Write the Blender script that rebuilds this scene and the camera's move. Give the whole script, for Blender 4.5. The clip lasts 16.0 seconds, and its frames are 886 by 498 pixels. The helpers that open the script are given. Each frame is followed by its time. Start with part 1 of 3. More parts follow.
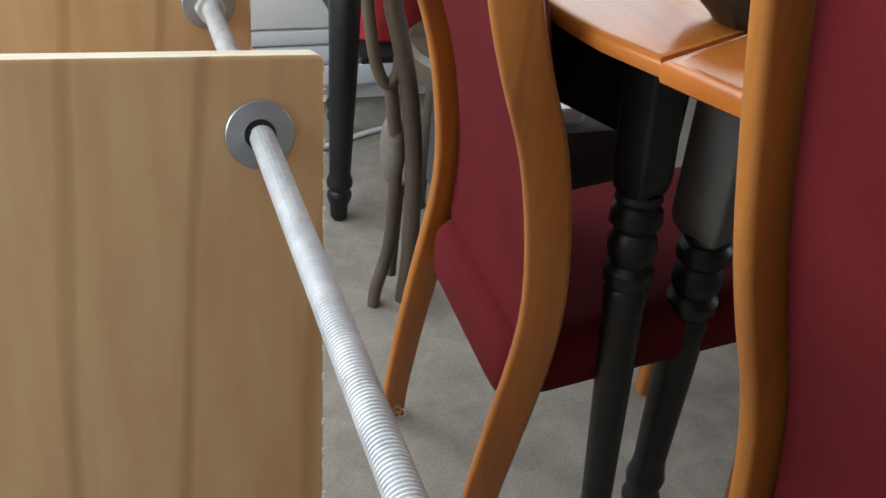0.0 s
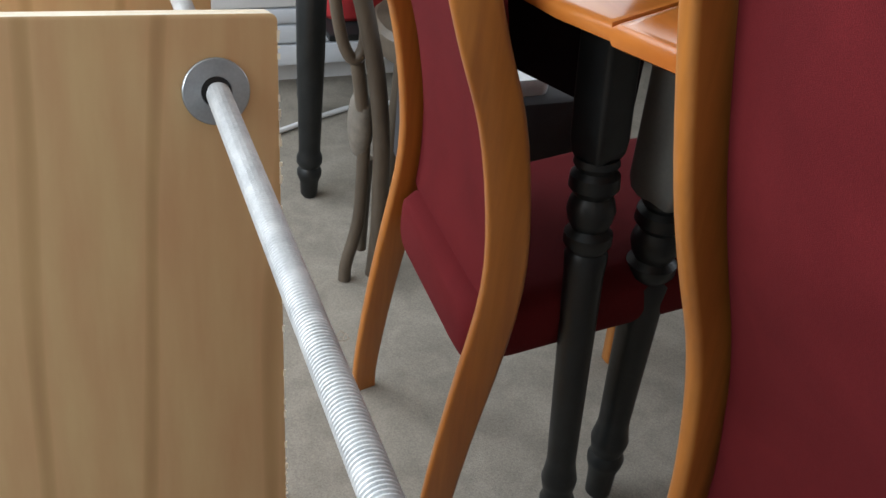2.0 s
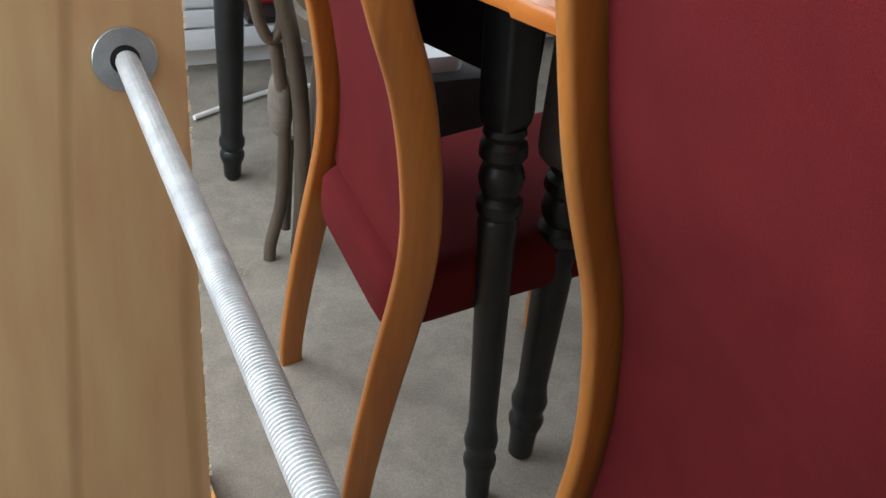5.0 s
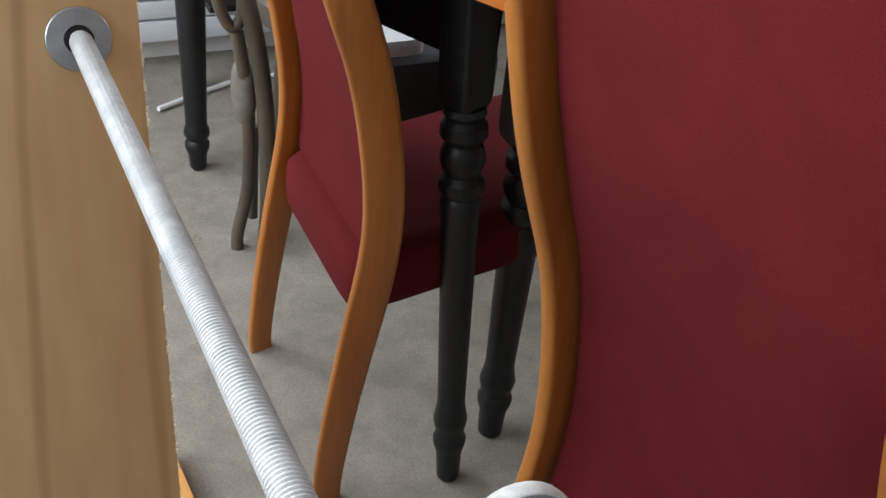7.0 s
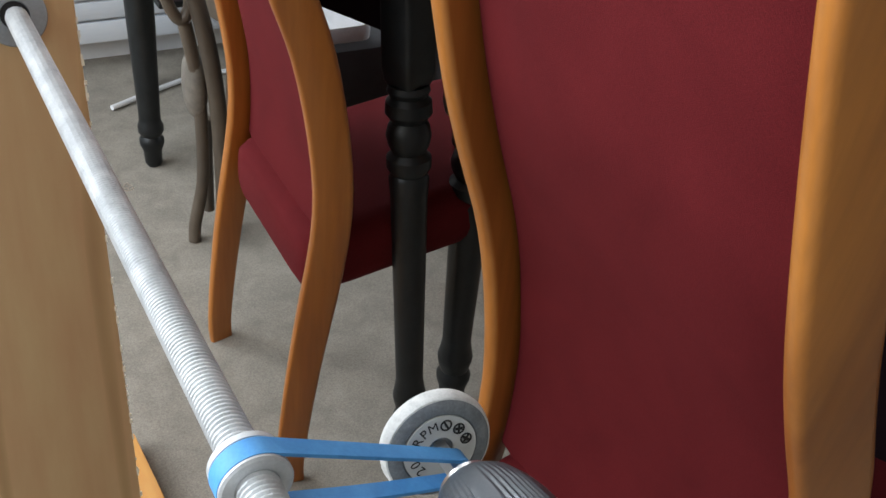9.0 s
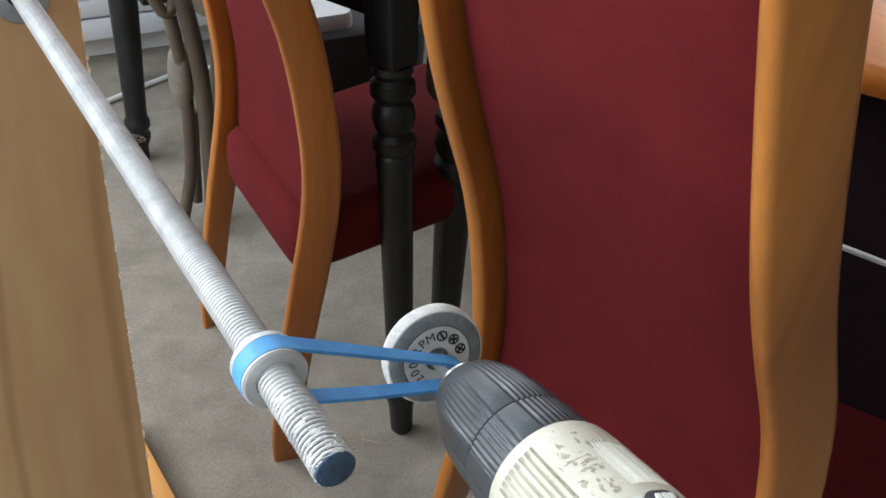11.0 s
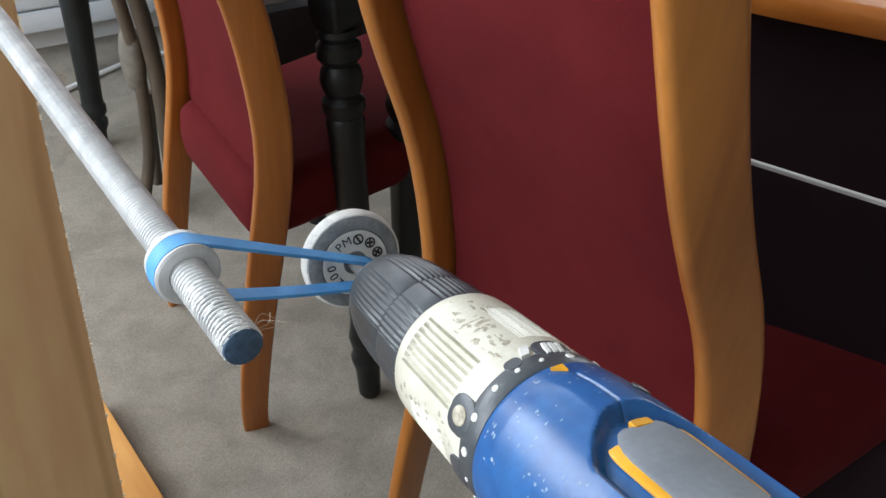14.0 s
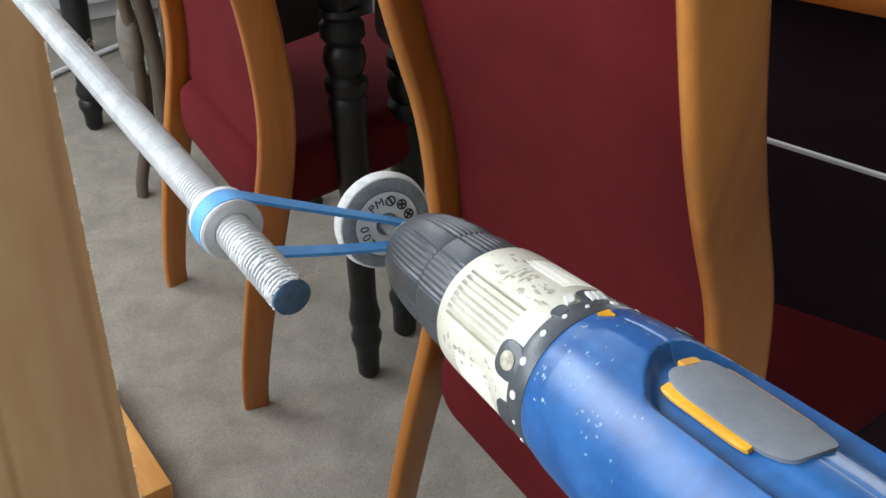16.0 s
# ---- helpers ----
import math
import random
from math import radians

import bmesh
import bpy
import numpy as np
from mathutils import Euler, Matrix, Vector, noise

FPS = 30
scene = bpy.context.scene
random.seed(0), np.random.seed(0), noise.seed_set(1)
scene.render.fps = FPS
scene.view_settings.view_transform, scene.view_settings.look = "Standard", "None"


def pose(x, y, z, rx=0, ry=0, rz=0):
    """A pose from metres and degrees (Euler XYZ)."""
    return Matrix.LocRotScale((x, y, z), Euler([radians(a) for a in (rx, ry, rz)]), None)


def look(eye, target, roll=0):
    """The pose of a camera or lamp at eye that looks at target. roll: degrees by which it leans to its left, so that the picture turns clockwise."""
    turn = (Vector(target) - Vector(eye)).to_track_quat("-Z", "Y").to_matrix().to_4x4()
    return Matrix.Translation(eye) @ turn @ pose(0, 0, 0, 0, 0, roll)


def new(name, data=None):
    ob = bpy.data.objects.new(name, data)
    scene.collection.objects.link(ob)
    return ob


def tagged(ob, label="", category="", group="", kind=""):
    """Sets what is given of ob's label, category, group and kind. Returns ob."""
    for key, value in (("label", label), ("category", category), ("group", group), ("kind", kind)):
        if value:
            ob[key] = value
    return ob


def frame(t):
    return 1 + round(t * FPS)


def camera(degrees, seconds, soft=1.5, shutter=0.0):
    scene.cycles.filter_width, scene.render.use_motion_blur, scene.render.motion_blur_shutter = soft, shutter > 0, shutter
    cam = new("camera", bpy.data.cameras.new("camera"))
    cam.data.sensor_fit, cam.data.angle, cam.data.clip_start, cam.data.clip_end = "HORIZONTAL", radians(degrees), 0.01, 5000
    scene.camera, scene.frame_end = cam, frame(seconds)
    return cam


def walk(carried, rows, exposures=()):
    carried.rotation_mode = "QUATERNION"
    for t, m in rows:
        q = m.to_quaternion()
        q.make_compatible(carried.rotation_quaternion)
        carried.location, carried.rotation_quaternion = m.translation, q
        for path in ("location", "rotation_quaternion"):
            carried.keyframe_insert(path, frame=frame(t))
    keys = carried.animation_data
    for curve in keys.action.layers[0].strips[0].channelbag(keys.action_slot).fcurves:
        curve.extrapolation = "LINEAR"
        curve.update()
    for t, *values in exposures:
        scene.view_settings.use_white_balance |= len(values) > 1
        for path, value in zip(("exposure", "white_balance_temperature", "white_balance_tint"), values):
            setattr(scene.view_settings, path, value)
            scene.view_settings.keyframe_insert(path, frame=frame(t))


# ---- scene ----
cam = camera(49.03, 16.0)
PATH = [
    (0, (-0.0769, -0.4900, 1.0297), (0.5338, 1.0629, -0.0728), 5.88),
    (0.5, (-0.0763, -0.4984, 1.0269), (0.5434, 1.0479, -0.0798), 5.97),
    (1, (-0.0759, -0.5071, 1.0237), (0.5563, 1.0319, -0.0862), 6.03),
    (1.5, (-0.0703, -0.5183, 1.0222), (0.5684, 1.0132, -0.0943), 5.93),
    (2, (-0.0720, -0.5225, 1.0262), (0.5788, 0.9990, -0.0969), 6.08),
    (2.5, (-0.0703, -0.5288, 1.0290), (0.5921, 0.9823, -0.1014), 6.17),
    (3, (-0.0708, -0.5381, 1.0347), (0.6122, 0.9616, -0.0987), 6.41),
    (3.5, (-0.0722, -0.5438, 1.0354), (0.6390, 0.9430, -0.0975), 6.79),
    (4, (-0.0739, -0.5541, 1.0322), (0.6662, 0.9219, -0.0963), 7.17),
    (6.5, (-0.0649, -0.5832, 1.0338), (0.7382, 0.8480, -0.1093), 6.75),
    (7, (-0.0680, -0.5896, 1.0299), (0.7517, 0.8341, -0.1106), 6.91),
    (7.5, (-0.0690, -0.6019, 1.0267), (0.7694, 0.8145, -0.1095), 6.87),
    (8, (-0.0659, -0.6151, 1.0261), (0.7885, 0.7937, -0.1077), 6.39),
    (8.5, (-0.0664, -0.6210, 1.0257), (0.8031, 0.7765, -0.1104), 6.01),
    (9, (-0.0643, -0.6306, 1.0226), (0.8122, 0.7630, -0.1130), 5.96),
    (11.5, (-0.0929, -0.6783, 1.0161), (0.8196, 0.6961, -0.1146), 4.79),
    (12, (-0.0890, -0.6879, 1.0109), (0.8244, 0.6864, -0.1191), 4.32),
    (12.5, (-0.0908, -0.6989, 1.0094), (0.8244, 0.6713, -0.1242), 3.91),
    (13, (-0.0835, -0.7008, 1.0056), (0.8354, 0.6603, -0.1358), 3.38),
    (13.5, (-0.0846, -0.7078, 1.0020), (0.8447, 0.6428, -0.1435), 3.18),
    (14, (-0.0829, -0.7106, 1.0002), (0.8546, 0.6287, -0.1519), 3.04),
    (14.5, (-0.0860, -0.7103, 0.9986), (0.8641, 0.6161, -0.1581), 3.11),
    (15, (-0.0862, -0.7233, 0.9886), (0.8693, 0.5959, -0.1720), 2.91),
    (15.5, (-0.0861, -0.7168, 0.9843), (0.8643, 0.5958, -0.1879), 3.06),
    (16, (-0.1060, -0.7121, 0.9952), (0.8480, 0.5998, -0.1748), 3.80),
]
walk(cam, [(t, look(eye, target, roll)) for t, eye, target, roll in PATH],
     exposures=[(0.0, -0.64), (2.0, -0.56), (4.0, -0.46), (11.0, -0.50), (16.0, -0.48)])

# ---- light ----
world = bpy.data.worlds.new("world")
scene.world = world
world.use_nodes = True
wn, wl = world.node_tree.nodes, world.node_tree.links
sky = wn.new("ShaderNodeTexSky")
sky.sky_type, sky.sun_disc = "NISHITA", False
sky.sun_elevation, sky.sun_rotation = radians(35), radians(20)
wl.new(sky.outputs[0], wn["Background"].inputs[0])
wn["Background"].inputs[1].default_value = 0.12


def window_light(name, place, target, sx, sy, watts, colour):
    d = bpy.data.lights.new(name, "AREA")
    d.shape, d.size, d.size_y, d.energy, d.color = "RECTANGLE", sx, sy, watts, colour
    ob = new(name, d)
    ob.matrix_world = look(place, target)
    return ob


window_light("window_light", (1.35, 1.74, 1.55), (1.35, 0.0, 1.20), 2.3, 1.1, 34, (0.86, 0.93, 1.0))
window_light("window_light", (-1.93, 0.22, 1.55), (0.0, 0.22, 1.2), 2.5, 1.15, 128, (0.86, 0.93, 1.0))
window_light("window_light", (-1.0, 1.74, 1.55), (-0.6, 0.0, 1.20), 1.2, 1.1, 78, (0.86, 0.93, 1.0))
window_light("window_light", (3.43, 1.0, 1.6), (0.0, 0.6, 1.2), 1.1, 1.1, 30, (0.86, 0.93, 1.0))


# ---- materials ----
def material(name, colour, rough=0.5, metal=0.0, colour2=None, scale=8.0, stretch=(1, 1, 1), detail=6, contrast=(0.35, 0.65),
             fine=0.0, fine_scale=200.0, bump=0.0, bump_scale=300.0, spec=0.5, coat=0.0, sheen=0.0, rings=False, distortion=0.6):
    m = bpy.data.materials.new(name)
    m.use_nodes = True
    n, l = m.node_tree.nodes, m.node_tree.links
    b = n["Principled BSDF"]
    b.inputs["Roughness"].default_value, b.inputs["Metallic"].default_value = rough, metal
    b.inputs["Specular IOR Level"].default_value = spec
    b.inputs["Coat Weight"].default_value = coat
    b.inputs["Coat Roughness"].default_value = 0.15
    b.inputs["Sheen Weight"].default_value = sheen
    b.inputs["Sheen Roughness"].default_value = 0.45
    b.inputs["Sheen Tint"].default_value = (0.80, 0.16, 0.20, 1)
    co = n.new("ShaderNodeTexCoord")
    mp = n.new("ShaderNodeMapping")
    mp.inputs["Scale"].default_value = stretch
    l.new(co.outputs["Object"], mp.inputs[0])
    if rings:
        t = n.new("ShaderNodeTexWave")
        t.wave_type, t.bands_direction, t.wave_profile = "BANDS", "X", "SIN"
        t.inputs["Scale"].default_value, t.inputs["Distortion"].default_value = scale, distortion
        t.inputs["Detail"].default_value, t.inputs["Detail Scale"].default_value = 3.0, 0.9
        src = t.outputs["Fac"]
    else:
        t = n.new("ShaderNodeTexNoise")
        t.inputs["Scale"].default_value, t.inputs["Detail"].default_value, t.inputs["Distortion"].default_value = scale, detail, distortion
        src = t.outputs["Fac"]
    l.new(mp.outputs[0], t.inputs["Vector"])
    r = n.new("ShaderNodeValToRGB")
    r.color_ramp.elements[0].position, r.color_ramp.elements[1].position = contrast
    r.color_ramp.elements[0].color = (*colour, 1)
    r.color_ramp.elements[1].color = (*(colour2 or tuple(c * 0.8 for c in colour)), 1)
    l.new(src, r.inputs[0])
    out = r.outputs[0]
    f = n.new("ShaderNodeTexNoise")
    f.inputs["Scale"].default_value, f.inputs["Detail"].default_value = fine_scale, 4
    l.new(mp.outputs[0], f.inputs["Vector"])
    if fine:
        mx = n.new("ShaderNodeMix")
        mx.data_type, mx.blend_type = "RGBA", "OVERLAY"
        mx.inputs[0].default_value = fine
        l.new(out, mx.inputs[6])
        l.new(f.outputs["Color"], mx.inputs[7])
        hs = n.new("ShaderNodeRGBToBW")
        l.new(f.outputs["Color"], hs.inputs[0])
        l.new(hs.outputs[0], mx.inputs[7])
        out = mx.outputs[2]
    l.new(out, b.inputs["Base Color"])
    if bump:
        bn = n.new("ShaderNodeTexNoise")
        bn.inputs["Scale"].default_value, bn.inputs["Detail"].default_value = bump_scale, 5
        l.new(co.outputs["Object"], bn.inputs["Vector"])
        bp = n.new("ShaderNodeBump")
        bp.inputs["Strength"].default_value, bp.inputs["Distance"].default_value = bump, 0.001
        l.new(bn.outputs["Fac"], bp.inputs["Height"])
        l.new(bp.outputs[0], b.inputs["Normal"])
    return m


PLY = material("pine_plywood", (0.71, 0.468, 0.238), 0.5, colour2=(0.575, 0.36, 0.170), scale=4.4, stretch=(1, 1, 0.16), rings=True, distortion=7.0,
               contrast=(0.945, 1.0), fine=0.34, fine_scale=60, bump=0.06, bump_scale=150)
PINE = material("orange_pine", (0.72, 0.36, 0.10), 0.45, colour2=(0.60, 0.28, 0.07), scale=14, stretch=(1, 0.1, 1), fine=0.3, fine_scale=120, bump=0.05, bump_scale=200)
PLY_EDGE = material("plywood_edge", (0.92, 0.86, 0.72), 0.7, colour2=(0.80, 0.68, 0.50), scale=120, stretch=(0.1, 1, 0.1), fine=0.4, fine_scale=300, bump=0.4, bump_scale=500)
ZINC = material("galvanised_zinc", (0.72, 0.73, 0.735), 0.5, 0.35, colour2=(0.56, 0.575, 0.585), scale=60, fine=0.35, fine_scale=900, bump=0.12, bump_scale=1500)
WASHER = material("zinc_washer", (0.42, 0.44, 0.46), 0.38, 0.85, colour2=(0.34, 0.36, 0.38), scale=40, fine=0.2, fine_scale=500)
STEEL = material("bright_steel", (0.6, 0.6, 0.6), 0.28, 0.95, scale=60, fine=0.2, fine_scale=400)
BLUE_PAINT = material("blue_marking_paint", (0.05, 0.10, 0.17), 0.6, colour2=(0.03, 0.06, 0.10), scale=300, fine=0.4, fine_scale=900, bump=0.3, bump_scale=900)
BAND = material("blue_rubber", (0.075, 0.30, 0.66), 0.5, colour2=(0.10, 0.36, 0.74), scale=90, fine=0.2, fine_scale=700, bump=0.1, bump_scale=900, spec=0.4)
CHUCK = material("black_chuck_plastic", (0.055, 0.063, 0.072), 0.34, colour2=(0.060, 0.069, 0.079), scale=50, fine=0.3, fine_scale=800, bump=0.1, bump_scale=1200)
CREAM = material("cream_plastic", (0.56, 0.54, 0.45), 0.34, colour2=(0.64, 0.62, 0.53), scale=35, fine=0.25, fine_scale=600, bump=0.08, bump_scale=900)
SMUDGE = material("brown_grime", (0.30, 0.265, 0.19), 0.7, colour2=(0.46, 0.43, 0.35), scale=500, fine=0.5, fine_scale=1500)
SMUDGE_DARK = material("dark_grime", (0.045, 0.047, 0.05), 0.7, colour2=(0.12, 0.12, 0.12), scale=260, fine=0.5, fine_scale=1500)
BLUE = material("blue_plastic", (0.006, 0.070, 0.235), 0.30, colour2=(0.022, 0.115, 0.32), scale=45, fine=0.35, fine_scale=300, bump=0.06, bump_scale=900)
GREY_RUBBER = material("grey_rubber", (0.20, 0.22, 0.25), 0.6, scale=50, fine=0.2, fine_scale=600)
ORANGE = material("orange_plastic", (0.80, 0.38, 0.02), 0.4, scale=60, fine=0.1)
WHITE_MARK = material("white_marking", (0.75, 0.75, 0.72), 0.5, scale=200, fine=0.1)
ABRASIVE = material("grey_abrasive", (0.17, 0.185, 0.20), 0.85, colour2=(0.23, 0.245, 0.26), scale=220, fine=0.4, fine_scale=1200, bump=0.3, bump_scale=1300)
DUST = material("dusty_abrasive", (0.70, 0.70, 0.68), 0.9, colour2=(0.56, 0.56, 0.55), scale=220, fine=0.4, fine_scale=1200, bump=0.3, bump_scale=1300)
PAPER = material("white_paper_label", (0.68, 0.68, 0.66), 0.6, colour2=(0.60, 0.60, 0.58), scale=80, fine=0.15)
INK = material("black_ink", (0.02, 0.02, 0.02), 0.6, scale=80)
BEECH = material("varnished_beech", (0.40, 0.150, 0.028), 0.34, colour2=(0.28, 0.092, 0.016), scale=20, stretch=(1, 1, 0.08), fine=0.3, fine_scale=160, bump=0.04, bump_scale=200, coat=0.25)
MAROON = material("maroon_fabric", (0.100, 0.0092, 0.0112), 0.9, colour2=(0.082, 0.0072, 0.0090), scale=11, fine=0.45, fine_scale=900, bump=0.35, bump_scale=1400, sheen=0.05, spec=0.10)
TABLETOP = material("orange_varnished_pine", (0.68, 0.235, 0.045), 0.22, colour2=(0.52, 0.155, 0.028), scale=10, stretch=(1, 0.08, 1), fine=0.3, fine_scale=80, bump=0.03, bump_scale=120, spec=0.36)
BLACK = material("black_gloss_paint", (0.007, 0.0085, 0.009), 0.40, colour2=(0.013, 0.015, 0.016), scale=25, fine=0.3, fine_scale=300, bump=0.08, bump_scale=300, spec=0.36)
# black of the short apron, and of the sheet that darkens under the leaf
MATT_BLACK_SHADE = material("matt_black_and_shade", (0.016, 0.008, 0.012), 0.75, colour2=(0.022, 0.011, 0.016), scale=12, fine=0.2, spec=0.15)
PLAIN_GREY = material("plain_grey", (0.13, 0.13, 0.12), 0.6, colour2=(0.10, 0.10, 0.092), scale=12, fine=0.2)
CARPET = material("beige_carpet", (0.285, 0.257, 0.217), 0.95, colour2=(0.225, 0.203, 0.171), scale=16, fine=0.6, fine_scale=420, bump=1.0, bump_scale=500, spec=0.1)
CANE = material("grey_brown_cane", (0.090, 0.070, 0.050), 0.5, colour2=(0.060, 0.046, 0.033), scale=20, stretch=(1, 1, 0.2), fine=0.3, fine_scale=200)
CANE_PALE = material("pale_worn_cane", (0.150, 0.132, 0.110), 0.6, colour2=(0.110, 0.097, 0.080), scale=30, fine=0.3, fine_scale=200)
DARK_CUSHION = material("charcoal_cushion", (0.035, 0.036, 0.04), 0.8, scale=30, fine=0.4, fine_scale=700, bump=0.3, bump_scale=900)
PALE_CLOTH = material("pale_grey_cloth", (0.55, 0.56, 0.57), 0.85, scale=20, fine=0.3, fine_scale=500, bump=0.3, bump_scale=500)
RED = material("red_fabric", (0.32, 0.012, 0.015), 0.8, scale=20, fine=0.3, fine_scale=500)
SCUFF = material("pale_scuffs", (0.26, 0.36, 0.50), 0.6, scale=300)
WALL = material("beige_wall_paint", (0.38, 0.36, 0.33), 0.8, colour2=(0.34, 0.325, 0.30), scale=5, fine=0.12, fine_scale=200, bump=0.1, bump_scale=250)
CEILING = material("pale_ceiling_paint", (0.50, 0.50, 0.48), 0.85, colour2=(0.46, 0.46, 0.44), scale=5, fine=0.1)
WHITE = material("white_gloss_paint", (0.78, 0.79, 0.80), 0.35, colour2=(0.72, 0.73, 0.74), scale=8, fine=0.1)
SILVER = material("pale_grey_blue_panel", (0.68, 0.71, 0.75), 0.45, colour2=(0.60, 0.63, 0.67), scale=12, stretch=(0.1, 1, 1), fine=0.2, fine_scale=150)
DARK_GLAZE = material("dark_glazed_stoneware", (0.02, 0.017, 0.016), 0.22, scale=20, fine=0.2)
WOOL = material("beige_fluff", (0.55, 0.45, 0.35), 0.9, scale=100)



# ---- shape helpers ----
def part(name, bm, mat, parent=None, label="", smooth=True):
    me = bpy.data.meshes.new(name)
    bmesh.ops.recalc_face_normals(bm, faces=bm.faces)
    bm.to_mesh(me)
    bm.free()
    if smooth:
        for p in me.polygons:
            p.use_smooth = True
        me.set_sharp_from_angle(angle=radians(38))
    for m in mat if isinstance(mat, (list, tuple)) else [mat]:
        me.materials.append(m)
    ob = new(name, me)
    if parent is not None:
        ob.parent = parent
    if label:
        ob["label"] = label
    return ob


def thing(name, label, category, m=None, group="", kind=""):
    ob = new(name)
    ob.empty_display_size = 0.05
    if m is not None:
        ob.matrix_world = m
    return tagged(ob, label, category, group, kind)


def box(x0, x1, y0, y1, z0, z1, bevel=0.0, segments=2, bm=None):
    fresh = bmesh.new()
    bmesh.ops.create_cube(fresh, size=1)
    for v in fresh.verts:
        v.co = Vector(((x0 + x1) / 2 + v.co.x * (x1 - x0), (y0 + y1) / 2 + v.co.y * (y1 - y0), (z0 + z1) / 2 + v.co.z * (z1 - z0)))
    if bevel:
        bmesh.ops.bevel(fresh, geom=fresh.edges[:], offset=bevel, segments=segments, affect="EDGES", profile=0.5)
    if bm is None:
        return fresh
    me = bpy.data.meshes.new("tmp")
    fresh.to_mesh(me)
    fresh.free()
    bm.from_mesh(me)
    bpy.data.meshes.remove(me)
    return bm


def loft(rings, closed=True, caps=True, bm=None):
    """Skin rings of equal length."""
    bm = bm or bmesh.new()
    rows = [[bm.verts.new(p) for p in ring] for ring in rings]
    n = len(rows[0])
    for a, b in zip(rows, rows[1:]):
        for i in range(n if closed else n - 1):
            j = (i + 1) % n
            bm.faces.new((a[i], a[j], b[j], b[i]))
    if caps and closed:
        bm.faces.new(rows[0])
        bm.faces.new(rows[-1])
    return bm


def basis(d, up=(0, 0, 1)):
    d = Vector(d).normalized()
    s = d.cross(Vector(up))
    s = s.normalized() if s.length > 1e-4 else Vector((1, 0, 0))
    return d, s, s.cross(d).normalized()


def lathe(profile, n=32, bm=None, axis="z"):
    """Turn (radius, height) pairs round the z axis."""
    rings = [[(r * math.cos(2 * math.pi * i / n), r * math.sin(2 * math.pi * i / n), h) for i in range(n)] for r, h in profile]
    return loft(rings, bm=bm)


def sweep(points, section, up=(0, 0, 1), bm=None, sizes=None):
    """Carry a closed section (list of (u, v)) along points; sizes scale it."""
    pts = [Vector(p) for p in points]
    rings = []
    for i, p in enumerate(pts):
        d = pts[min(i + 1, len(pts) - 1)] - pts[max(i - 1, 0)]
        _, s, t = basis(d, up)
        k = sizes[i] if sizes else 1
        rings.append([p + s * u * k + t * v * k for u, v in section])
    return loft(rings, bm=bm)


def circle(r, n=12, squash=1.0):
    return [(r * math.cos(2 * math.pi * i / n), r * squash * math.sin(2 * math.pi * i / n)) for i in range(n)]


def round_rect(w, h, r, n=4):
    out = []
    for cx, cy, a in ((w / 2 - r, h / 2 - r, 0), (-w / 2 + r, h / 2 - r, 90), (-w / 2 + r, -h / 2 + r, 180), (w / 2 - r, -h / 2 + r, 270)):
        out += [(cx + r * math.cos(radians(a + 90 * i / (n - 1))), cy + r * math.sin(radians(a + 90 * i / (n - 1)))) for i in range(n)]
    return out


def spline(knots, n):
    """n + 1 points along a smooth line through knots."""
    k = [Vector(p) for p in knots]
    k = [2 * k[0] - k[1]] + k + [2 * k[-1] - k[-2]]
    out = []
    for j in range(n + 1):
        s = j / n * (len(k) - 3)
        i = min(int(s), len(k) - 4)
        t = s - i
        a, b, c, d = k[i:i + 4]
        out.append(0.5 * (2 * b + (c - a) * t + (2 * a - 5 * b + 4 * c - d) * t * t + (3 * b - a - 3 * c + d) * t ** 3))
    return out


# ---- the room ----
def slab(name, x0, x1, y0, y1, z0, z1, mat, bevel=0.0):
    return tagged(part(name, box(x0, x1, y0, y1, z0, z1, bevel), mat, smooth=False), kind="structure")


def carpet_floor():
    ob = slab("floor", -2.0, 3.4, -2.4, 1.7, -0.05, 0.0, CARPET)
    tagged(ob, "beige short-pile carpet covering the room's floor", "floor")


carpet_floor()
tagged(slab("ceiling", -2.1, 3.5, -2.5, 1.8, 2.4, 2.5, CEILING), "plain pale grey painted ceiling", "ceiling")


def wall_with_windows(name, along, fixed, thick, a0, a1, openings, z0, z1):
    """A wall with openings (from, to); along is the axis it runs on."""
    pieces, at = [], a0
    for w0, w1 in openings:
        pieces += [(at, w0, 0, 2.4), (w0, w1, 0, z0), (w0, w1, z1, 2.4)]
        at = w1
    bm = bmesh.new()
    for p0, p1, q0, q1 in pieces + [(at, a1, 0, 2.4)]:
        if along == "x":
            box(p0, p1, fixed, fixed + thick, q0, q1, bm=bm)
        else:
            box(fixed, fixed + thick, p0, p1, q0, q1, bm=bm)
    return tagged(part(name, bm, WALL, smooth=False), "plain beige painted wall with a window opening", "wall", kind="structure")


wall_with_windows("wall_north", "x", 1.66, 0.12, -2.1, 3.5, [(-1.65, -0.35), (0.15, 2.55)], 0.95, 2.15)
wall_with_windows("wall_west", "y", -2.0, 0.12, -2.5, 1.66, [(-1.08, 1.52)], 0.95, 2.15)
wall_with_windows("wall_east", "y", 3.4, 0.1, -2.5, 1.66, [(0.4, 1.6)], 0.95, 2.25)
tagged(slab("wall_south", -1.88, 3.4, -2.5, -2.4, 0, 2.4, WALL), "plain beige painted wall", "wall")


